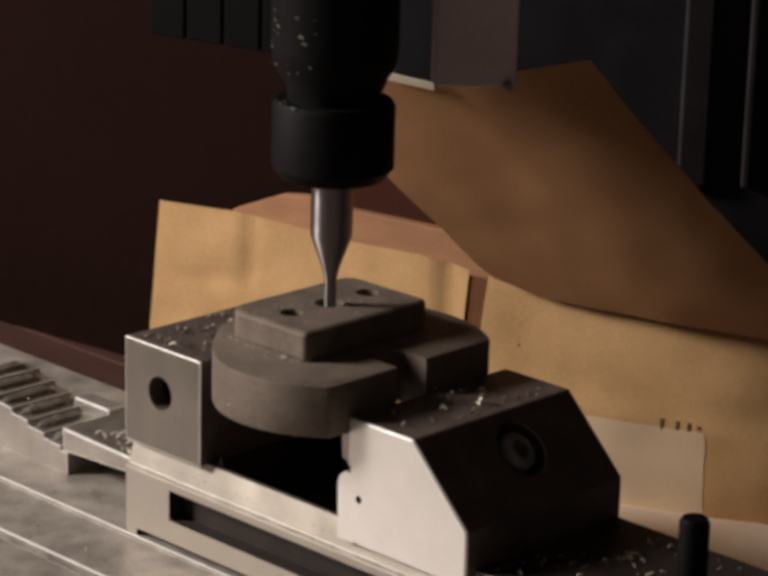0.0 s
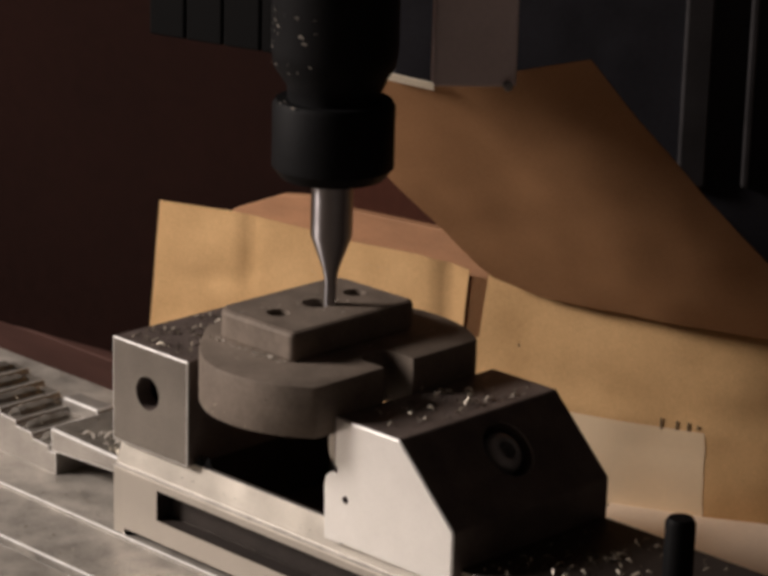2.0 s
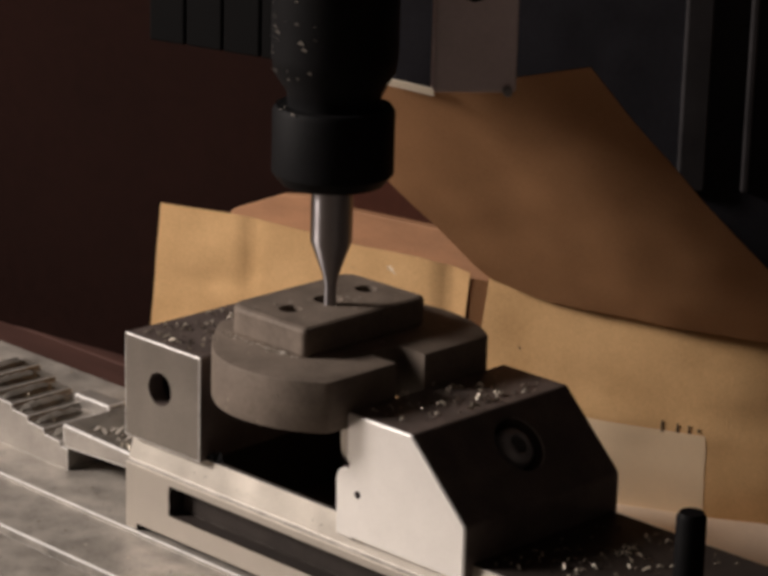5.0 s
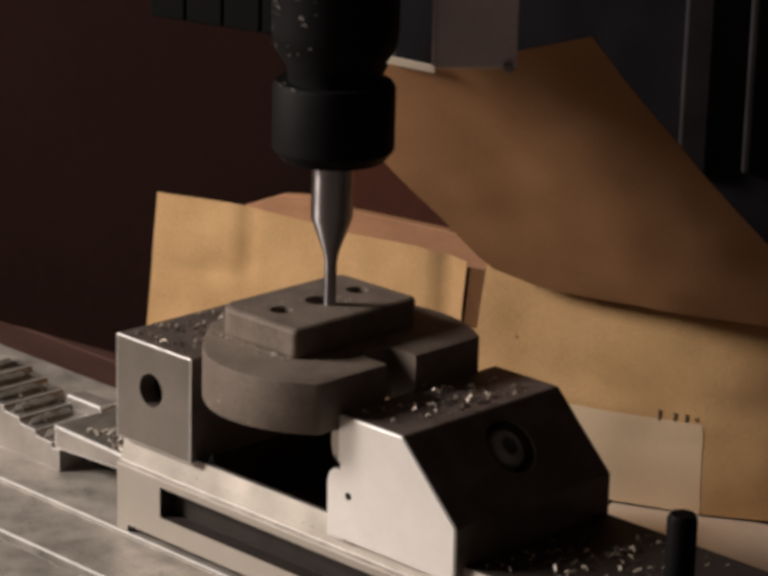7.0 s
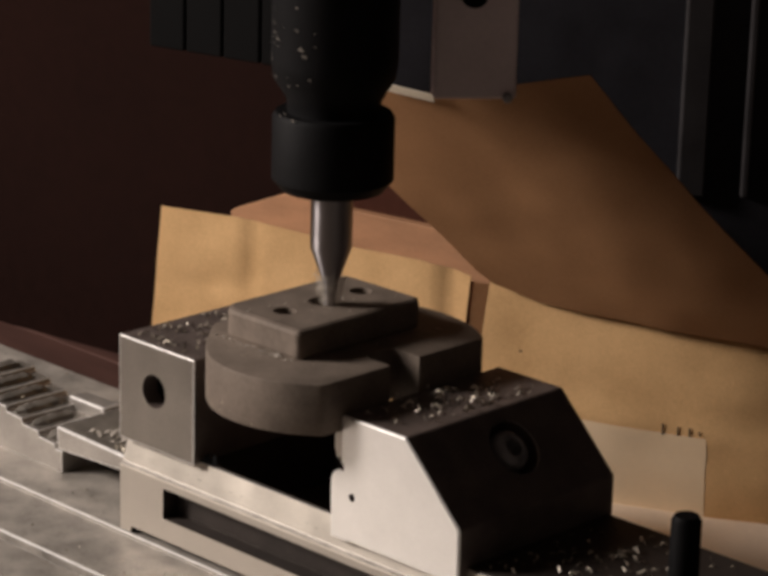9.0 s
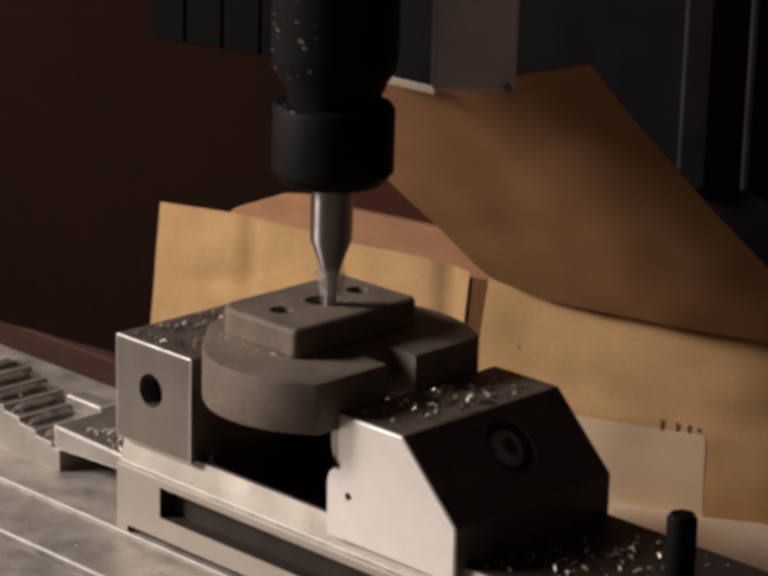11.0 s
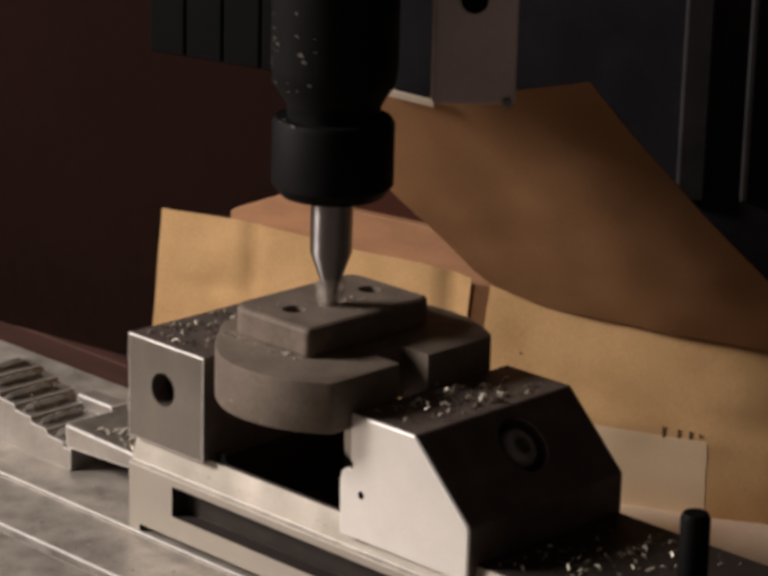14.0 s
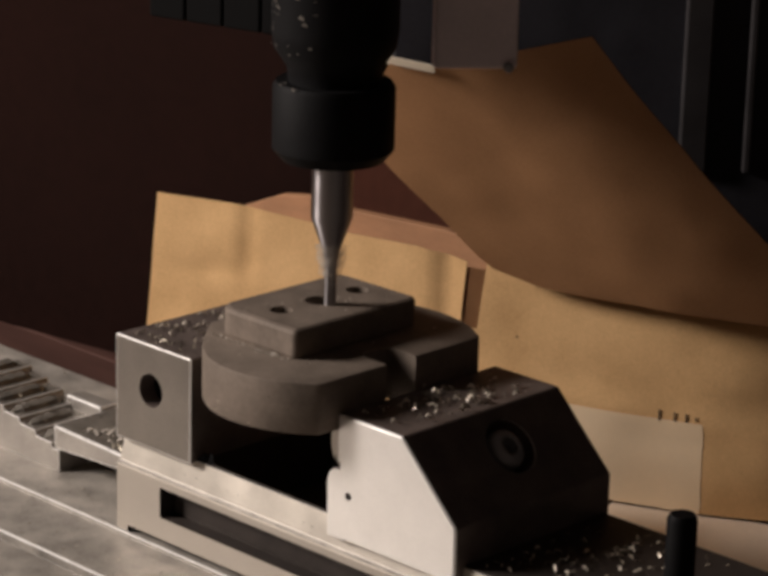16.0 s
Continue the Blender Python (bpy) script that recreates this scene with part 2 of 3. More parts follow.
    glint_edges(moving, 0.5, -0.25)
    # dark sleeve added for the shade in the screw recess
    lining = bmesh.new()
    bmesh.ops.create_cone(lining, cap_ends=False, segments=40, radius1=6.65, radius2=6.65, depth=7.9)
    bmesh.ops.solidify(lining, geom=lining.faces[:], thickness=0.2)
    lining.transform(Matrix.Translation((0, 0, -4.0)))
    lining.transform(place)
    insert = [(75.3, 37.9), (75.3, 45.3), (72.6, 45.3), (72.0, 43.6), (72.0, 41.0), (72.5, 39.2), (73.6, 38.2)]
    part("jaw_insert", prism(bmesh.new(), insert, 0.9, 48, "y", 0.5), SIDE_STEEL, v, "rounded ground steel jaw insert")
    part("recess_shade", lining, DARK_STEEL, moving)
    part("clamp_screw", s, SCREW, moving, "black socket head clamp screw", True)
    return v


def rounded(x0, x1, y0, y1, radii, n=7):
    """Outline of a rectangle, corners (x0,y0), (x1,y0), (x1,y1), (x0,y1) rounded by their radii."""
    out = []
    for (cx, cy, sx, sy, a), r in zip(((x0, y0, 1, 1, 180), (x1, y0, -1, 1, 270), (x1, y1, -1, -1, 0), (x0, y1, 1, -1, 90)), radii):
        for i in range(n):
            w = radians(a + 90 * i / (n - 1))
            out.append((cx + sx * r + r * math.cos(w), cy + sy * r + r * math.sin(w)))
    return out


def workpiece():
    w = thing("workpiece", "grey round machined block with stepped boss and three holes", "workpiece", (57.6, 19.6, 16.7))
    # a disk with a flat against each jaw, filed a little flatter on two sides
    def rim(a):
        d = math.degrees(a) % 360
        r = 33.0 - 3.0 * math.exp(-((d - 222) / 28) ** 2) - 1.1 * math.exp(-((d - 318) / 24) ** 2)
        return min(17.8, max(-30.8, -2.6 + r * math.cos(a))), -0.6 + r * math.sin(a)
    pts = [rim(2 * math.pi * i / 120) for i in range(120)]
    # along the flats only the corners stay
    pts = [p for i, p in enumerate(pts) if not (p[0] == pts[i - 1][0] == pts[(i + 1) % 120][0])]
    disk = part("disk", prism(bmesh.new(), pts, 0, 11.95, "z", 0.5), GREY_BLOCK, w, smooth=True)
    cut(disk, prism(bmesh.new(), rounded(8.5, 24, -5.0, 4.2, (3.5, 0.4, 0.4, 3.5)), -2, 14, "z"))
    boss = part("boss", prism(bmesh.new(), rounded(-23.8, 2.6, -18.4, 21.0, (5.0, 1.6, 2.6, 4.0)), 11.6, 18.8, "z", 1.1), GREY_BLOCK, w)
    for x, y, rad in ((-10.9, -10.1, 2.7), (-10.6, 1.5, 3.4), (-10.7, 13.8, 2.7)):
        for ob, z, d in ((boss, 16, 20), (disk, 8.5, 14)):
            bore = bmesh.new()
            bmesh.ops.create_cone(bore, cap_ends=True, segments=36, radius1=rad, radius2=rad, depth=d)
            bore.transform(pose(x, y, z))
            cut(ob, bore)
    rnd = random.Random(31)
    specks = bmesh.new()
    for _ in range(34):
        a, z, e = radians(rnd.uniform(-175, -65)), rnd.choice((rnd.uniform(0.8, 2.5), rnd.uniform(1, 11))), rnd.uniform(0.12, 0.38)
        n = Vector((math.cos(a), math.sin(a), 0))
        side = Vector((-n.y, n.x, 0)) * e
        c0 = Vector((*rim(a), z)) + n * 0.05
        specks.faces.new([specks.verts.new(c0 + q) for q in (-side, side * 0.5 - Vector((0, 0, e * 0.6)), side, n * 0.2 + Vector((0, 0, e)))])
    part("stuck_chips", specks, CHIP, w, "fine bright chips stuck to the rim")
    return w


# the clamp stands back from the plate's lip
CLAMP_AT = Matrix.Translation((-15.47, 13.0, -8.18)) @ Matrix.Scale(1.033, 4)


def step_clamp():
    c = thing("step_clamp", "grey steel step block and clamp strap with serrated top", "clamp", (0, 0, TOP))
    Z = -TOP
    outline = [(-38.3, 0.05), (-38.3, 5.9)]
    x, z = -41.3, 5.75
    while x > -78:
        outline += [(x + 0.35, z), (x - 0.15, z + 1.35), (x - 5.9, z + 1.6)]
        x, z = x - 6.6, z + 1.62
    outline.append((x, 0.05))

    def placed(bm):
        bm.transform(CLAMP_AT)
        return bm
    pieces = [part("serrated_block", prism(bmesh.new(), outline, 13.1, 33, "y", 0.22), CLAMP_STEEL, c)]
    pieces.append(part("strap", placed(prism(bmesh.new(), [(-24.3, Z - 9.1), (14.55, Z - 10.07), (14.55, Z - 13.3), (-24, Z - 15.2)], 0.2, 30, "y", 0.55)), CLAMP_STEEL, c))
    # tops stained by oil; edges carry the lamp's glint as a bright colour
    for ob, width in zip(pieces, (0.32, 0.6)):
        ob.data.materials.append(OILED_CLAMP)
        for f in ob.data.polygons:
            f.material_index = 1 if f.normal.z > 0.5 else 0
        glint_edges(ob, width)
    # added black block: the shade under the strap as a dark part
    part("strap_shade_block", placed(box(bmesh.new(), -21, 12, 20, 30, 8.1, Z - 15.4)), BLACK, c)
    rib = part("strap_rib", box(bmesh.new(), -56.5, -42.5, 30.2, 36, 0.05, 12.3, 0.5), CLAMP_STEEL, c)
    glint_edges(rib, 0.6)
    # greasy ridges of packed swarf behind the teeth
    rnd = random.Random(8)
    for i in range(6):
        bm = bmesh.new()
        rings = []
        y0, y1 = 14.2 + rnd.uniform(-0.5, 0.8), 30.0 + rnd.uniform(-1.5, 1.0)
        for k in range(15):
            q = k / 14
            r = 1.75 * min(1, 0.35 + 5 * q, 0.35 + 5 * (1 - q)) * rnd.uniform(0.86, 1.12)
            dx, dz = rnd.uniform(-0.2, 0.2), rnd.uniform(-0.15, 0.15)
            rings.append([bm.verts.new((-45.4 - 6.6 * i + dx + 1.25 * r * math.cos(j * math.pi / 4), y0 + (y1 - y0) * q, 7.05 + 1.62 * i + dz + r * math.sin(j * math.pi / 4))) for j in range(8)])
        for p, n in zip(rings, rings[1:]):
            for j in range(8):
                bm.faces.new((p[j], p[(j + 1) % 8], n[(j + 1) % 8], n[j]))
        bm.faces.new(rings[0])
        bm.faces.new(rings[-1])
        bmesh.ops.recalc_face_normals(bm, faces=bm.faces[:])
        part("swarf_ridge", bm, OILED_CLAMP, c, "greasy ridge of packed swarf", True)
    return c


def stop_post():
    p = thing("stop_post", "slim black steel post standing on the vise body", "post", (152.5, 23.7, TOP + 24.0))
    part("shaft", turned(bmesh.new(), [(0, 0), (3.2, 0), (3.2, 17.5), (2.6, 18.6), (0, 18.6)], n=40), BLACK, p, smooth=True)
    return p


AX, AY = 47.9, 20.4


def head():
    h = thing("spindle_head", "black milling spindle with collet nut and tapered cutter", "spindle", (AX, AY, 0))
    part("collet_nut", turned(bmesh.new(), [(5, 65.6), (11.6, 65.6), (13.75, 68.2), (13.75, 82.2), (13.0, 83.4), (10.5, 83.4)], n=72), BLACK, h, smooth=True)
    part("spindle_nose", turned(bmesh.new(), [(10.4, 83.0), (10.6, 86.6), (13.6, 91.0), (14.2, 95), (14.2, 150), (0, 150)], n=64), BLACK, h, smooth=True)
    part("cutter", turned(bmesh.new(), [(0, 30.9), (1.35, 30.9), (1.42, 41.5), (1.9, 44.0), (4.77, 52.0), (4.77, 72), (0, 72)], n=48), CARBIDE, h, "polished grey carbide cutter with thin tip", True)
    rnd = random.Random(5)
    dust = bmesh.new()
    for _ in range(64):
        w, z = radians(rnd.uniform(-190, -60)), rnd.choice((rnd.uniform(92, 104), rnd.uniform(90, 110), rnd.uniform(82.6, 83.3)))
        r = 14.3 if z > 91 else 12.4 + rnd.uniform(-1, 1.4)
        c, e = Vector((r * math.cos(w), r * math.sin(w), z)), rnd.uniform(0.25, 0.9)
        t, u = Vector((-math.sin(w), math.cos(w), 0)) * e, Vector((math.cos(w) * 0.2, math.sin(w) * 0.2, e * rnd.uniform(0.4, 1)))
        dust.faces.new([dust.verts.new(c + p) for p in (-t, t * 0.6 - u * 0.5, t, u)])
    part("stuck_chips", dust, OILED_CLAMP, h, "dull oily chips stuck to the spindle")
    rot = pose(0, 0, 0, 0, 0, 12)
    for i in range(4):
        s = box(bmesh.new(), -47 + i * 10.4, -37.1 + i * 10.4, -6, 10, 92.8, 150, 0.5)
        s.transform(rot)
        part("motor_fin", s, FIN, h)
    plate = box(bmesh.new(), -46.5, 6, 8, 14, 94, 150, 0.4)
    plate.transform(rot)
    part("motor_plate", plate, BLACK, h)
    bar = box(bmesh.new(), 0, 19.0, 0, 6, 0, 70, 0.9, 3)
    bar.transform(pose(57.5 - AX, 42.2 - AY, 84.6, 0, 0, 50))
    bar = part("mount_bar", bar, BRUSHED, h, "grey brushed aluminium bar with a bolt hole")
    # hole's dark inside put on the bar as a flat black disc
    hole = bmesh.new()
    bmesh.ops.create_cone(hole, cap_ends=True, segments=28, radius1=3.1, radius2=3.1, depth=0.5)
    hole.transform(pose(61.6 - AX, 50.4 - AY, 109.0, 0, 0, 44.7) @ pose(0, -3.9, 0, 90, 0, 0))
    part("bolt_hole_disc", hole, BLACK, bar, "black disc standing for a bolt hole's shade")
    bolt = turned(bmesh.new(), [(0, -0.8), (0.8, -0.8), (1.1, -0.4), (1.1, 1.0), (0.8, 1.3), (0, 1.3)], n=24)
    bolt.transform(pose(57.5 - AX, 42.2 - AY, 84.6, 0, 0, 50) @ pose(16.8, -0.6, 0.6, 90, 0, 0))
    part("bolt", bolt, SCREW, bar, "dark bolt head at the foot of the bar")
    # black carriage behind the papers, square to the column
    col = pose(-38.7 - AX, 126.8 - AY, -1.8, 0, 0, 44.7)
    for name, dims, mat in (
        ("carriage_plate", (1, 170, 0, 10, 64, 190), CARRIAGE),
        ("carriage_skirt", (1, 170, -4, -0.05, 4, 190), CARRIAGE),
        ("carriage_rail", (79.5, 87, -7, 0.5, 33, 190), RAIL),
        ("carriage_rail", (97, 99.2, -7, 0.5, 33, 190), RAIL),
    ):
        p = box(bmesh.new(), *dims, 0.6)
        p.transform(col)
        part(name, p, mat, h)
    return h


def paper(name, outline, crease, mat, label, category, origin, frame3):
    """A slack paper sheet. outline: (u, v) pairs in mm in the sheet's own plane; frame3: its axes u, v, n; crease: bulge as a function of u, v."""
    U, V, W = [Vector(a) for a in frame3]
    us, vs = [p[0] for p in outline], [p[1] for p in outline]
    bm = bmesh.new()
    n = len(outline)
    ring = []
    for i in range(n):
        (u0, v0), (u1, v1) = outline[i], outline[(i + 1) % n]
        k = max(1, int(math.hypot(u1 - u0, v1 - v0) / 4))
        ring += [(u0 + (u1 - u0) * s / k, v0 + (v1 - v0) * s / k) for s in range(k)]
    f = bm.faces.new([bm.verts.new((u, v, 0)) for u, v in ring])
    for axis, lo, hi in ((0, min(us), max(us)), (1, min(vs), max(vs))):
        c = lo + 2
        while c < hi:
            co, no = Vector((0, 0, 0)), Vector((0, 0, 0))
            co[axis], no[axis] = c, 1
            bmesh.ops.bisect_plane(bm, geom=bm.verts[:] + bm.edges[:] + bm.faces[:], plane_co=co, plane_no=no)
            c += 2
    bmesh.ops.triangulate(bm, faces=[f for f in bm.faces if len(f.verts) > 4])
    for v in bm.verts:
        u, w = v.co.x, v.co.y
        v.co = U * u + V * w + W * crease(u, w)
    bmesh.ops.recalc_face_normals(bm, faces=bm.faces[:])
    bmesh.ops.solidify(bm, geom=bm.faces[:], thickness=0.25)
    t = thing(name, label, category, origin)
    part("paper", bm, mat, t, smooth=True)
    return t


TH = radians(20)
LOW_U = (math.cos(TH), math.sin(TH), 0)
LOW_N = (math.sin(TH), -math.cos(TH), 0)
LOW_AT = (-78.0, 71.4, -38.0)


def low_bulge(u, v):
    # an upright fold, sharp on one side, a cross crease beside it, and the slack beyond the slit
    d = u - 34.3 - 0.04 * (v - 50)
    fold = -0.75 * max(0, 1 + d / 5.0 if d < 0 else 1 - d / 1.6) * min(1, max(0, (v - 40) / 6))
    e = v - 43.6 - 0.06 * (u - 25)
    fold -= 0.8 * max(0, 1 - e / 5.0 if e > 0 else 1 + e / 2.0) * max(0, 1 - abs(u - 22) / 14)
    fold -= 1.4 * max(0, 1 - abs(u - 92) / 5.0) - 0.7 * max(0, 1 - abs(v - 31 + 0.05 * u) / 6) * (1 if u > 100 else 0)
    fold -= 0.0007 * max(0, u - 95) ** 2 + 0.005 * max(0, u - 160) ** 2
    return fold + 1.6 * noise.noise(Vector((u / 60, v / 50, 2.2))) + 0.5 * noise.noise(Vector((u / 17, v / 14, 4.2)))


def lower_paper():
    s = paper("kraft_envelope", [(-0.5, -1.2), (230, -1.2), (230, 55), (150, 57), (103.1, 57.8), (101.2, 40.2), (96.5, 39.6), (97.6, 57.6), (83.6, 59.7), (63.9, 60.2), (50.9, 61.7), (28.8, 63.8), (6.4, 64.2)], low_bulge, KRAFT,
              "brown kraft envelope with a pale label, standing behind the vise", "envelope", LOW_AT, (LOW_U, (0, 0, 1), LOW_N))
    bm = bmesh.new()
    U, W = Vector(LOW_U), Vector(LOW_N)
    # added sheet behind the slit, its darker kraft colour stands for shade
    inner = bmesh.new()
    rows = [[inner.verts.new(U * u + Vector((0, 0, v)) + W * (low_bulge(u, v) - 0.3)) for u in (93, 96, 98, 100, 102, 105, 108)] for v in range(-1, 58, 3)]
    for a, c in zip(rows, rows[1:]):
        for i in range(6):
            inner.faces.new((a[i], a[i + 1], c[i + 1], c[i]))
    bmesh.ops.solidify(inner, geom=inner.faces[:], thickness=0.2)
    part("back_sheet", inner, KRAFT_SHADED, s, "added kraft sheet behind the slit, coloured for its shade")
    g = []
    for j in range(12):
        row = []
        for i in range(17):
            u, v = 116 + 2.93 * i, -1.0 + 24.8 * j / 11 - 0.06 * (i - 8)
            u += 0.8 * noise.noise(Vector((i * 0.7, j * 0.6, 3)))
            row.append(bm.verts.new(U * u + Vector((0, 0, v)) + W * (low_bulge(u, v) + 0.36)))
        g.append(row)
    for a, c in zip(g, g[1:]):
        for i in range(len(a) - 1):
            bm.faces.new((a[i], a[i + 1], c[i + 1], c[i]))
    tag = part("label", bm, LABEL, s, "pale address label", True)
    for u, h in ((151.5, 3.0), (155.5, 2.4), (158.5, 2.2), (161, 1.0)):
        m = box(bmesh.new(), -0.2, 0.2, -0.04, 0.04, -h / 2, h / 2)
        m.transform(Matrix.Translation(U * u + Vector((0, 0, 24.6)) + W * (low_bulge(u, 24.6) + 0.46)) @ pose(0, 0, 0, 0, 0, 20))
        part("ink_mark", m, INK, tag)
    for u, v in ((112.3, 39.6),):
        m = box(bmesh.new(), -0.3, 0.3, -0.1, 0.1, -0.3, 0.3)
        m.transform(Matrix.Translation(U * u + Vector((0, 0, v)) + W * (low_bulge(u, v) + 0.2)) @ pose(0, 0, 0, 0, 0, 20))
        part("speck", m, INK, s)
    return s


def upper_paper():
    low = Vector((23.1, 103.5, 20.2))
    top = Vector((32.0, 68.5, 77.6))
    U, V, W = Vector((0.9365, 0.3372, -0.0962)), Vector((0.2577, -0.4758, 0.8410)), Vector((0.2378, -0.8123, -0.5325))
    du, dv = (top - low).dot(U), (top - low).dot(V)

    def bulge(u, v):
        return -0.0013 * max(0, u - 26) ** 2 - 0.0012 * max(0, u - 55) ** 2 + 1.6 * noise.noise(Vector((u / 55, v / 45, 7.2))) + 0.4 * noise.noise(Vector((u / 16, v / 14, 1.2)))
    rim = [(0.0, -0.0), (12.3, -2.7), (39.2, -1.9), (73.9, -2.6), (92.0, -3.0), (33.5, 86.4), (12.4, 76.3), (-9.0, 67.2), (-19.4, 67.2), (-22.8, 60.4), (-25.6, 51.9), (-28.5, 31.8), (-25.0, 27.5), (-13.1, 14.2), (-4.1, 3.6)]
    s = paper("kraft_flap", [(u - du, v - dv) for u, v in rim], bulge, KRAFT_SHADED, "brown kraft paper sheet taped to the spindle mount, shade in its colour", "paper sheet", tuple(top), (U, V, W))
    t = box(bmesh.new(), -11.6, 1.5, -0.8, 1.6, 1.4, 1.7)
    t.transform(Matrix(((U[0], V[0], W[0], 0), (U[1], V[1], W[1], 0), (U[2], V[2], W[2], 0), (0, 0, 0, 1))))
    part("tape", t, TAPE, s, "strip of pale masking tape")
    return s


TABLE, VISE, WORK, CLAMP, POST, HEAD = mill_table(), vise(), workpiece(), step_clamp(), stop_post(), head()
LOWER, UPPER = lower_paper(), upper_paper()


def back_board():
    b = thing("wooden_board", "reddish wooden board standing behind the envelope", "board", (-60, 100, -38))
    bm = prism(bmesh.new(), [(-11, 0.2), (104, 0.2), (104, 55), (88, 59), (76, 61), (59, 63.5), (29.5, 63.9), (16.7, 65.8), (6.2, 64.5), (-9.4, 58), (-11, 57)], 0, 3, "y", 0.4)
    bm.transform(pose(0, 0, 0, 0, 0, 12))
    part("board", bm, WOOD_RED, b)
    t = thing("bench_shelf", "reddish wooden shelf behind the mill table", "shelf", (-120, 67.5, -64))
    for y in (0.5, 30.7, 60.9):
        part("plank", box(bmesh.new(), -200, 420, y, y + 29.8, 0.1, 25.8, 0.6), SHELF, t)
    p = thing("paper_sheet", "pale blank paper sheet lying in front of the envelope", "paper", (53, 118, -38.1))
    bm = box(bmesh.new(), 0, 170, -46, 7, 0.05, 0.4)
    bm.transform(pose(0, 0, 0, 0, 0, 20))
    part("page", bm, PAGE, p)
    w = thing("back_panel", "dark brown panel standing upright behind the machine", "panel", (-124, 103.5, -38))
    # the end is coloured lighter for the light it catches
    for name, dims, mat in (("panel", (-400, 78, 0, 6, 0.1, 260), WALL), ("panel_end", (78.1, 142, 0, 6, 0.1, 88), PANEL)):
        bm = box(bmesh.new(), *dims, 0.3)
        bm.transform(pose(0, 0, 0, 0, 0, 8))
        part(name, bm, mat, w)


back_board()


def flakes(name, label, patches, at, seed, mat=CHIP):
    """Loose metal chips strewn over flat patches (x0, x1, y0, y1, z, count, size), relative to at."""
    rnd = random.Random(seed)
    bm = bmesh.new()
    for x0, x1, y0, y1, z, count, size in patches:
        for _ in range(count):
            c = Vector((rnd.uniform(x0, x1) - at[0], rnd.uniform(y0, y1) - at[1], z - at[2]))
            a, tip, w = rnd.uniform(0, 6.28), rnd.uniform(0.1, 0.9), size * rnd.uniform(0.35, 1.2)
            d = Vector((math.cos(a), math.sin(a), 0))
            e = Vector((-d.y * math.cos(tip), d.x * math.cos(tip), math.sin(tip)))
            rows = []
            n = 3
            for k in range(n + 1):
                q = k / n
                lift = 0.25 * w * math.sin(q * 3.14) * rnd.uniform(0.6, 1.4)
                p = c + d * (q - 0.5) * w + Vector((0, 0, lift + 0.02))
                rows.append((bm.verts.new(p), bm.verts.new(p + e * w * rnd.uniform(0.12, 0.42) * (1 - abs(q - 0.5)))))
            for (a0, b0), (a1, b1) in zip(rows, rows[1:]):
                bm.faces.new((a0, a1, b1, b0))
    ob = part(name, bm, mat, None)
    ob.location = mm(*at)
    return tagged(ob, label, "metal chips", kind="stuff")


JT = 20.65 + 0.12
CHIPS = [
    flakes("metal_chips", "bright curled metal chips strewn over the dark vise tops", [
        (2, 25.5, 2, 49, JT, 200, 1.7), (6, 26, 2, 40, JT, 60, 2.2),
        (77, 94, 3, 48, JT, 40, 1.2), (79, 94, 14, 42, JT, 45, 1.9),
        (113, 150, 6, 46, -4.68, 120, 1.8), (114, 140, 6, 34, -4.68, 40, 2.4), (74, 76, 12, 40, JT + 0.2, 14, 1.5)], (40, 25, 20), 4),
    flakes("metal_chips", "small metal chips scattered over the mill table and clamp", [
        (-39, -1, 15, 42, -16.9, 40, 1.4), (-30, -1, 14, 29, -16.9, 10, 2.6), *[(-y - 6, -y + 1, y, y + 4, -16.85, 10, 3.0) for y in (14, 18, 22, 26)], (-40, -2, 1, 12, TOP + 0.1, 30, 1.0), *[(-45.6 - 6.61 * i, -41.4 - 6.61 * i, 14, 31, -20.9 + 1.5 * i, 3, 1.2) for i in range(9)], (-120, -4, 20, 64, TOP + 0.1, 160, 1.4),
        (-70, 60, -42, -2, TOP - 1.38, 130, 1.0), (-90, 40, -76, -44, TOP - 1.38, 60, 1.0), (4, 70, 0.3, 0.9, -8.5, 14, 0.8)], (-40, 20, TOP), 9),
    flakes("metal_chips", "fine chips lying round the holes of the block", [
        (31.6, 33.5, 4, 24, 28.7, 40, 0.8), (35, 59, -0.7, 0.9, 28.7, 90, 1.0), (34.5, 58, 3, 38, 35.55, 14, 0.7), (42, 53, 13, 29, 35.55, 26, 0.9), (34, 56, -7, 0, 28.7, 14, 0.7), (62, 66, 2, 44, 28.7, 12, 0.9)], (57, 19, 28), 12, DUST),
    flakes("metal_chips", "pale curled shavings on the end of the clamp strap", [(-32, -17, 15, 25, -16.9, 10, 2.8), (-27, -20, 18, 24, -16.4, 9, 4.2)], (-24, 20, -17), 33, DUST),
]


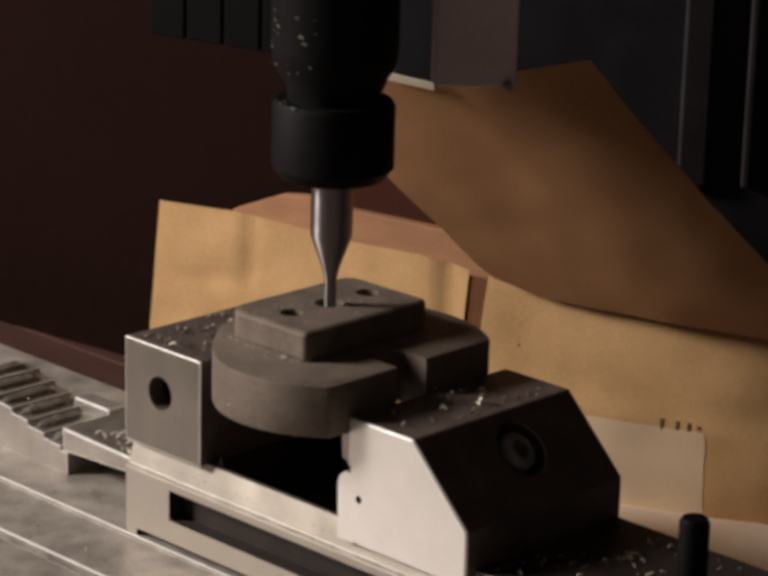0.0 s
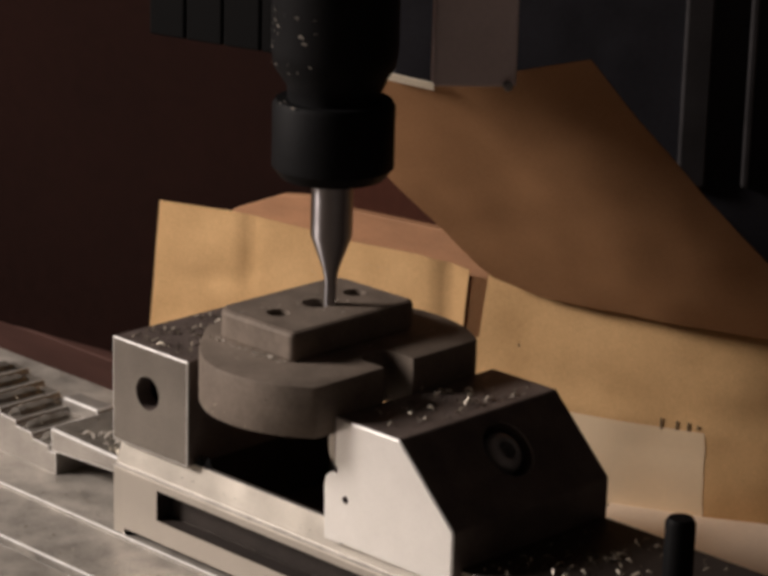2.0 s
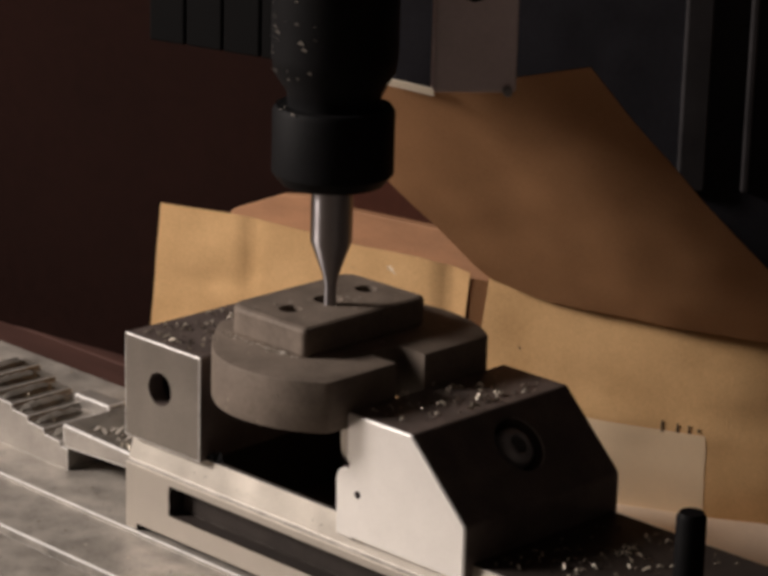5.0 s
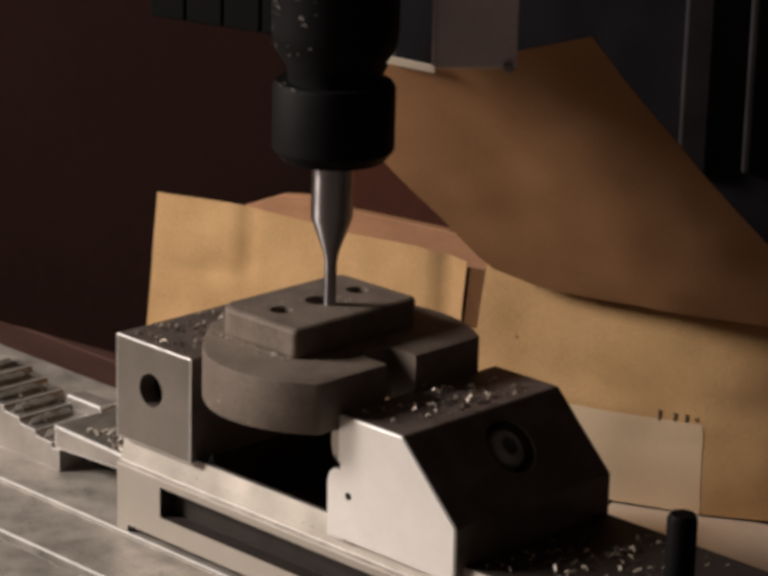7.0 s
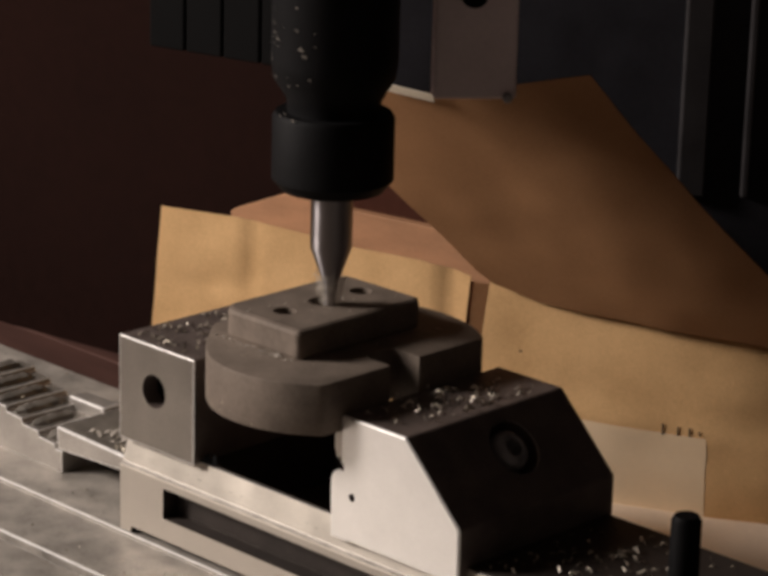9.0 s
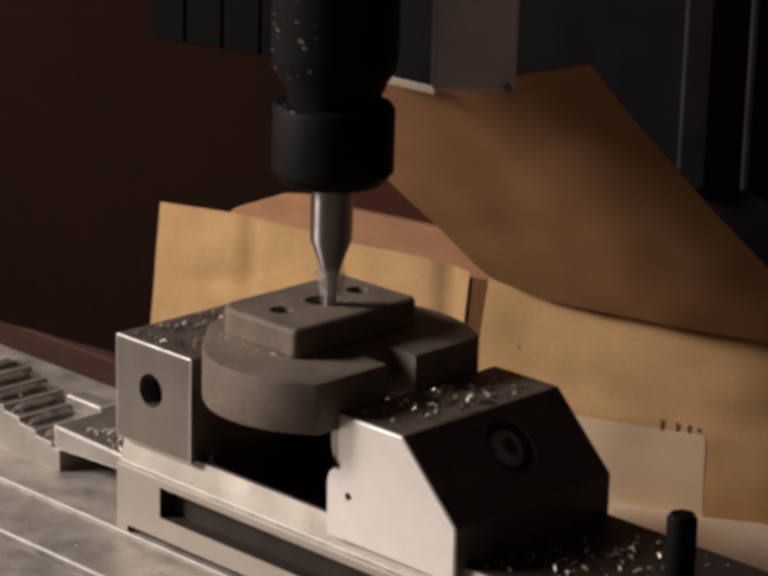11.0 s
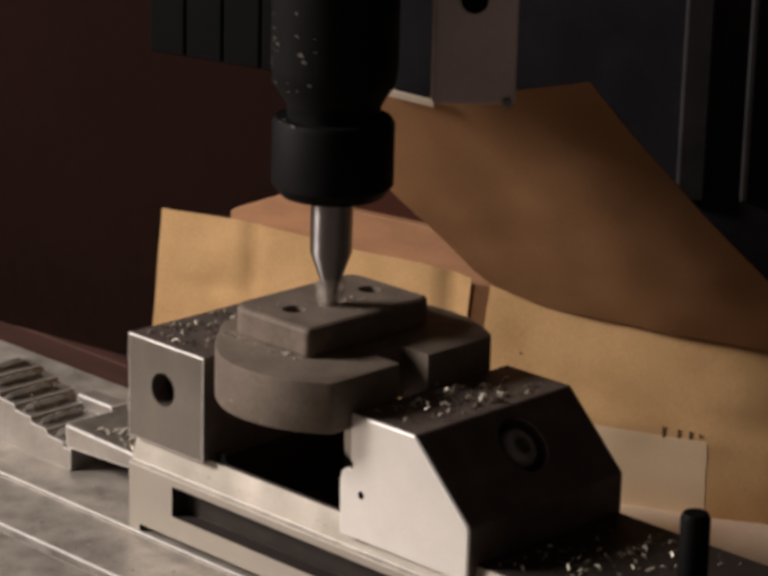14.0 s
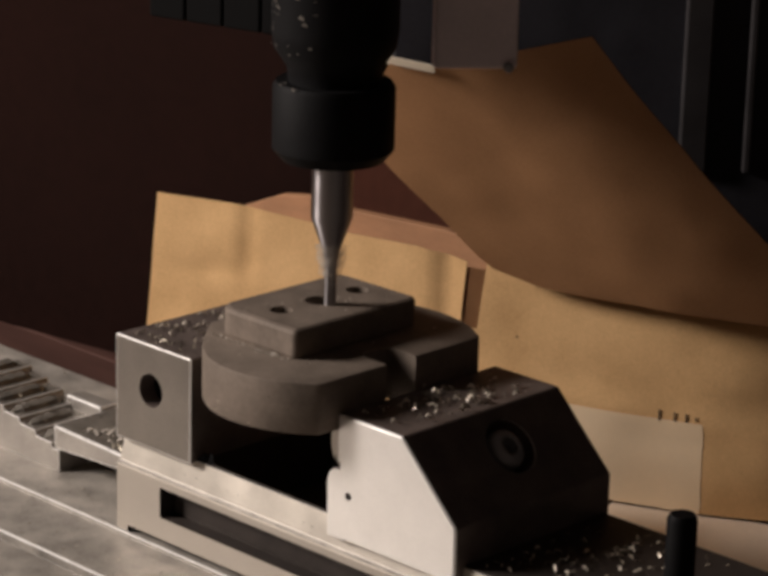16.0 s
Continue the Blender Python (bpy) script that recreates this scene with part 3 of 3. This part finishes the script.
def thrown_chips():
    """Single chips that the cutter throws out of the middle hole on to the vise. Each lies in the hole until its time."""
    rnd = random.Random(77)
    made = []
    for i in range(110):
        bm = bmesh.new()
        w = rnd.uniform(0.9, 2.4)
        rows = []
        for k in range(4):
            q = k / 3
            p = Vector(((q - 0.5) * w, 0, 0.3 * w * math.sin(q * 3.14)))
            rows.append((bm.verts.new(p), bm.verts.new(p + Vector((0, w * rnd.uniform(0.12, 0.4) * (1 - abs(q - 0.5)), w * rnd.uniform(0.05, 0.4))))))
        for (a0, b0), (a1, b1) in zip(rows, rows[1:]):
            bm.faces.new((a0, a1, b1, b0))
        ob = tagged(part("metal_chip", bm, BRIGHT_CHIP, None), "small curled metal chip thrown on to the vise jaw", "metal chip", "chips thrown by the cutter")
        # most of them land on the moving jaw, the rest on the fixed jaw and the bed
        x, y, z = (rnd.uniform(78, 93.5), min(46, max(4, rnd.gauss(26, 11))), 20.72) if i % 8 < 5 else (rnd.uniform(4, 24), rnd.uniform(6, 46), 20.72) if i % 8 == 5 else (rnd.uniform(115, 145), rnd.uniform(8, 40), -4.7)
        # every ninth one already lies there
        t0 = -1.0 if i % 9 == 0 else 0.6 + 11.5 * (i / 109) ** 1.25 + rnd.uniform(-0.15, 0.15)
        made.append((ob, t0, (x, y, z), rnd.uniform(0, 360), (46.6 + rnd.uniform(-1, 1), 21.2 + rnd.uniform(-1, 1), 19.2 + 0.04 * i)))
    return made


THROWN = thrown_chips()


def swarf_clump():
    """A dark spiky scrap of swarf caught at the foot of the fixed jaw."""
    rnd = random.Random(17)
    bm = bmesh.new()
    for _ in range(46):
        c = Vector((rnd.gauss(0, 1.3), rnd.uniform(0, 2.0), rnd.uniform(0, 0.6)))
        tip = c + Vector((rnd.gauss(0, 1.0), rnd.gauss(0, 0.6), rnd.uniform(0.4, 2.6)))
        w = rnd.uniform(0.3, 0.8)
        bm.faces.new([bm.verts.new(p) for p in (c - Vector((w, 0, 0)), c + Vector((w, 0.2, 0)), tip)])
    ob = part("swarf_clump", bm, BLACK, None)
    ob.location = mm(29.4, 2.0, TOP + 23.9)
    return tagged(ob, "dark spiky scrap of swarf at the foot of the jaw", "swarf")


CLUMP = swarf_clump()


def swarf_tuft():
    """A loose knot of fine swarf: short bent ribbons round a hollow middle."""
    rnd = random.Random(21)
    bm = bmesh.new()
    for _ in range(420):
        a, z = rnd.uniform(0, 6.28), min(4.4, max(-4.4, rnd.gauss(0.6, 2.2)))
        wide = 2.0 + 1.6 * (z + 4.2) / 8.2
        da, r0 = rnd.uniform(0.3, 1.3), wide * math.sqrt(rnd.uniform(0.2, 1.1))
        dz, dr = rnd.uniform(-1.8, 1.8), rnd.uniform(-0.9, 0.9)
        prev = None
        for k in range(5):
            q = k / 4
            w = a + da * q
            r = r0 + dr * q
            p = Vector((r * math.cos(w), r * math.sin(w), z + dz * q))
            cur = (bm.verts.new(p), bm.verts.new(p + Vector((0, 0, 0.10))))
            if prev:
                bm.faces.new((prev[0], cur[0], cur[1], prev[1]))
            prev = cur
    ob = part("swarf_tuft", bm, DUST, None)
    ob.location = mm(AX, AY, 27)
    return tagged(ob, "pale tangled knot of fine swarf wound round the cutter", "swarf")


TUFT = swarf_tuft()

# ---- what moves ----
# table travel in x and y, millimetres
TRAVEL = [(0, 0.00, 0.00), (0.2, -0.88, -1.02), (0.5, -2.97, -0.29), (0.7, -2.81, 1.32), (1, -0.39, 2.17), (1.2, 0.47, 1.86), (1.5, 1.61, -1.04), (1.7, 0.29, -2.36), (2, -1.85, -2.29), (2.2, -2.92, -0.70), (2.5, -2.99, -0.30), (2.7, -3.32, 0.17), (3, -1.53, -0.23), (3.5, -1.59, -0.20), (4, -1.53, -0.13), (4.2, -0.66, 0.56), (4.4, -1.13, -0.45), (4.6, -2.14, -0.20), (4.8, -3.13, 0.38), (5.1, -1.49, 2.18), (5.3, 0.05, 2.07), (5.4, 0.84, 1.55), (5.6, 1.56, -0.03), (5.8, 0.57, -1.35), (6.1, -0.99, -2.60), (6.3, -2.93, -1.39), (6.5, -3.11, -0.42), (7, -2.97, -0.29), (7.5, -1.64, -0.15), (8, -1.60, -0.19), (8.5, -0.80, 0.47), (9, -1.87, -0.28), (9.2, -3.13, 0.38), (9.5, -1.49, 2.18), (9.7, 0.05, 2.07), (9.8, 0.84, 1.55), (10, 1.56, -0.03), (10.2, 0.57, -1.35), (10.5, -0.99, -2.60), (10.7, -2.93, -1.39), (11.1, -2.93, -0.33), (11.5, -2.09, -0.29), (11.7, -1.54, -0.46), (12, -1.37, -0.35), (12.5, -1.48, -0.28), (13, -0.69, 0.52), (13.1, -0.66, 0.56), (13.3, -1.13, -0.45), (13.5, -2.14, -0.20), (13.7, -3.13, 0.38), (14, -1.49, 2.18), (14.2, 0.05, 2.07), (14.3, 0.84, 1.55), (14.5, 1.56, -0.03), (14.7, 0.57, -1.35), (15, -0.99, -2.60), (15.2, -2.93, -1.39), (15.5, -2.93, -0.33), (15.7, -3.06, -0.23), (16, -2.90, -0.38)]
# spindle height over its first height, millimetres
PLUNGE = [(0, 0.00), (2, 0.00), (2.4, 0.11), (2.5, 0.34), (2.6, 2.92), (2.7, 4.83), (2.8, 4.49), (2.9, 2.25), (3, 0.56), (3.2, 0.67), (3.5, -0.11), (4, -1.35), (4.2, -1.35), (6.5, -1.35), (6.6, -1.01), (6.7, -0.56), (6.8, 0.45), (6.9, 2.81), (7, 4.16), (7.1, 4.83), (7.2, 3.26), (7.3, 1.01), (7.4, -0.34), (7.5, -0.79), (8, -2.02), (8.5, -2.92), (9, -2.81), (10.8, -2.81), (11, -0.90), (11.2, 3.03), (11.3, 4.38), (11.5, 4.16), (11.6, 3.03), (11.7, 1.57), (11.8, -0.67), (12, -2.25), (12.5, -3.26), (13, -4.04), (15.5, -4.04), (15.6, -3.37), (15.7, -1.01), (15.8, 1.24), (15.9, 3.37), (16, 4.16)]


def motions():
    def travel(t):
        for (t0, x0, y0), (t1, x1, y1) in zip(TRAVEL, TRAVEL[1:]):
            if t0 <= t <= t1:
                q = (t - t0) / (t1 - t0)
                return x0 + (x1 - x0) * q, y0 + (y1 - y0) * q
        return TRAVEL[-1][1:]

    def height(t):
        for (t0, h0), (t1, h1) in zip(PLUNGE, PLUNGE[1:]):
            if t0 <= t <= t1:
                return h0 + (h1 - h0) * (t - t0) / (t1 - t0)
        return PLUNGE[-1][1]

    for ob in (TABLE, VISE, WORK, CLAMP, POST, CLUMP, *CHIPS):
        p = ob.location.copy()
        walk(ob, [(t, Matrix.Translation(p + mm(x, y, 0))) for t, x, y in TRAVEL])
    p = HEAD.location.copy()
    walk(HEAD, [(t, Matrix.Translation(p + mm(0, 0, h))) for t, h in PLUNGE])
    p = LOWER.location.copy()
    walk(LOWER, [(t, Matrix.Translation(p + mm(-0.11 * h, -0.11 * h, 0.55 * h))) for t, h in PLUNGE])
    p = UPPER.location.copy()
    axis = Vector((0.71, 0.70, 0))
    walk(UPPER, [(t, Matrix.Translation(p + mm(0, 0, h)) @ Matrix.Rotation(radians(-0.55 * h), 4, axis)) for t, h in PLUNGE])

    for ob, t0, (x, y, z), turn, (hx, hy, hz) in THROWN:
        rows = []
        # straight up out of the hole, then a low arc over the block
        flight = {t0: (0, hz), t0 + 0.05: (0.02, 40.0), t0 + 0.1: (0.35, 46.0), t0 + 0.15: (0.7, 41.0), t0 + 0.2: (1, z)}
        for t in sorted({t for t in (0.0, *[r[0] for r in TRAVEL], *flight) if t >= 0 and not (t0 < t < t0 + 0.2 and t not in flight)}):
            dx, dy = travel(t)
            q, h = flight.get(t, (0, hz) if t < t0 else (1, z))
            rows.append((t, pose(*mm(hx + (x - hx) * q + dx, hy + (y - hy) * q + dy, h), 60 * q * (1 - q), 0, turn + 80 * q)))
        walk(ob, rows)

    # the swarf lies in the middle hole until the cutter winds it up, then spins with it
    rows = []
    times = [i / 10 for i in range(81)] + [8 + i / FPS for i in range(1, 8 * FPS + 1)]
    for i, t in enumerate(times):
        x, y = travel(t)
        k = min(1, max(0, (t - 8.1) / 0.5))
        z = (1 - k) * 24.0 + k * (40.9 + height(t))
        rows.append((t, pose(*mm((AX - 1.2 + x) * (1 - k) + AX * k, (AY + 0.4 + y) * (1 - k) + AY * k, z), 0, 0, (i * 83) % 360 if t > 8.05 else 0)))
    walk(TUFT, rows)


motions()
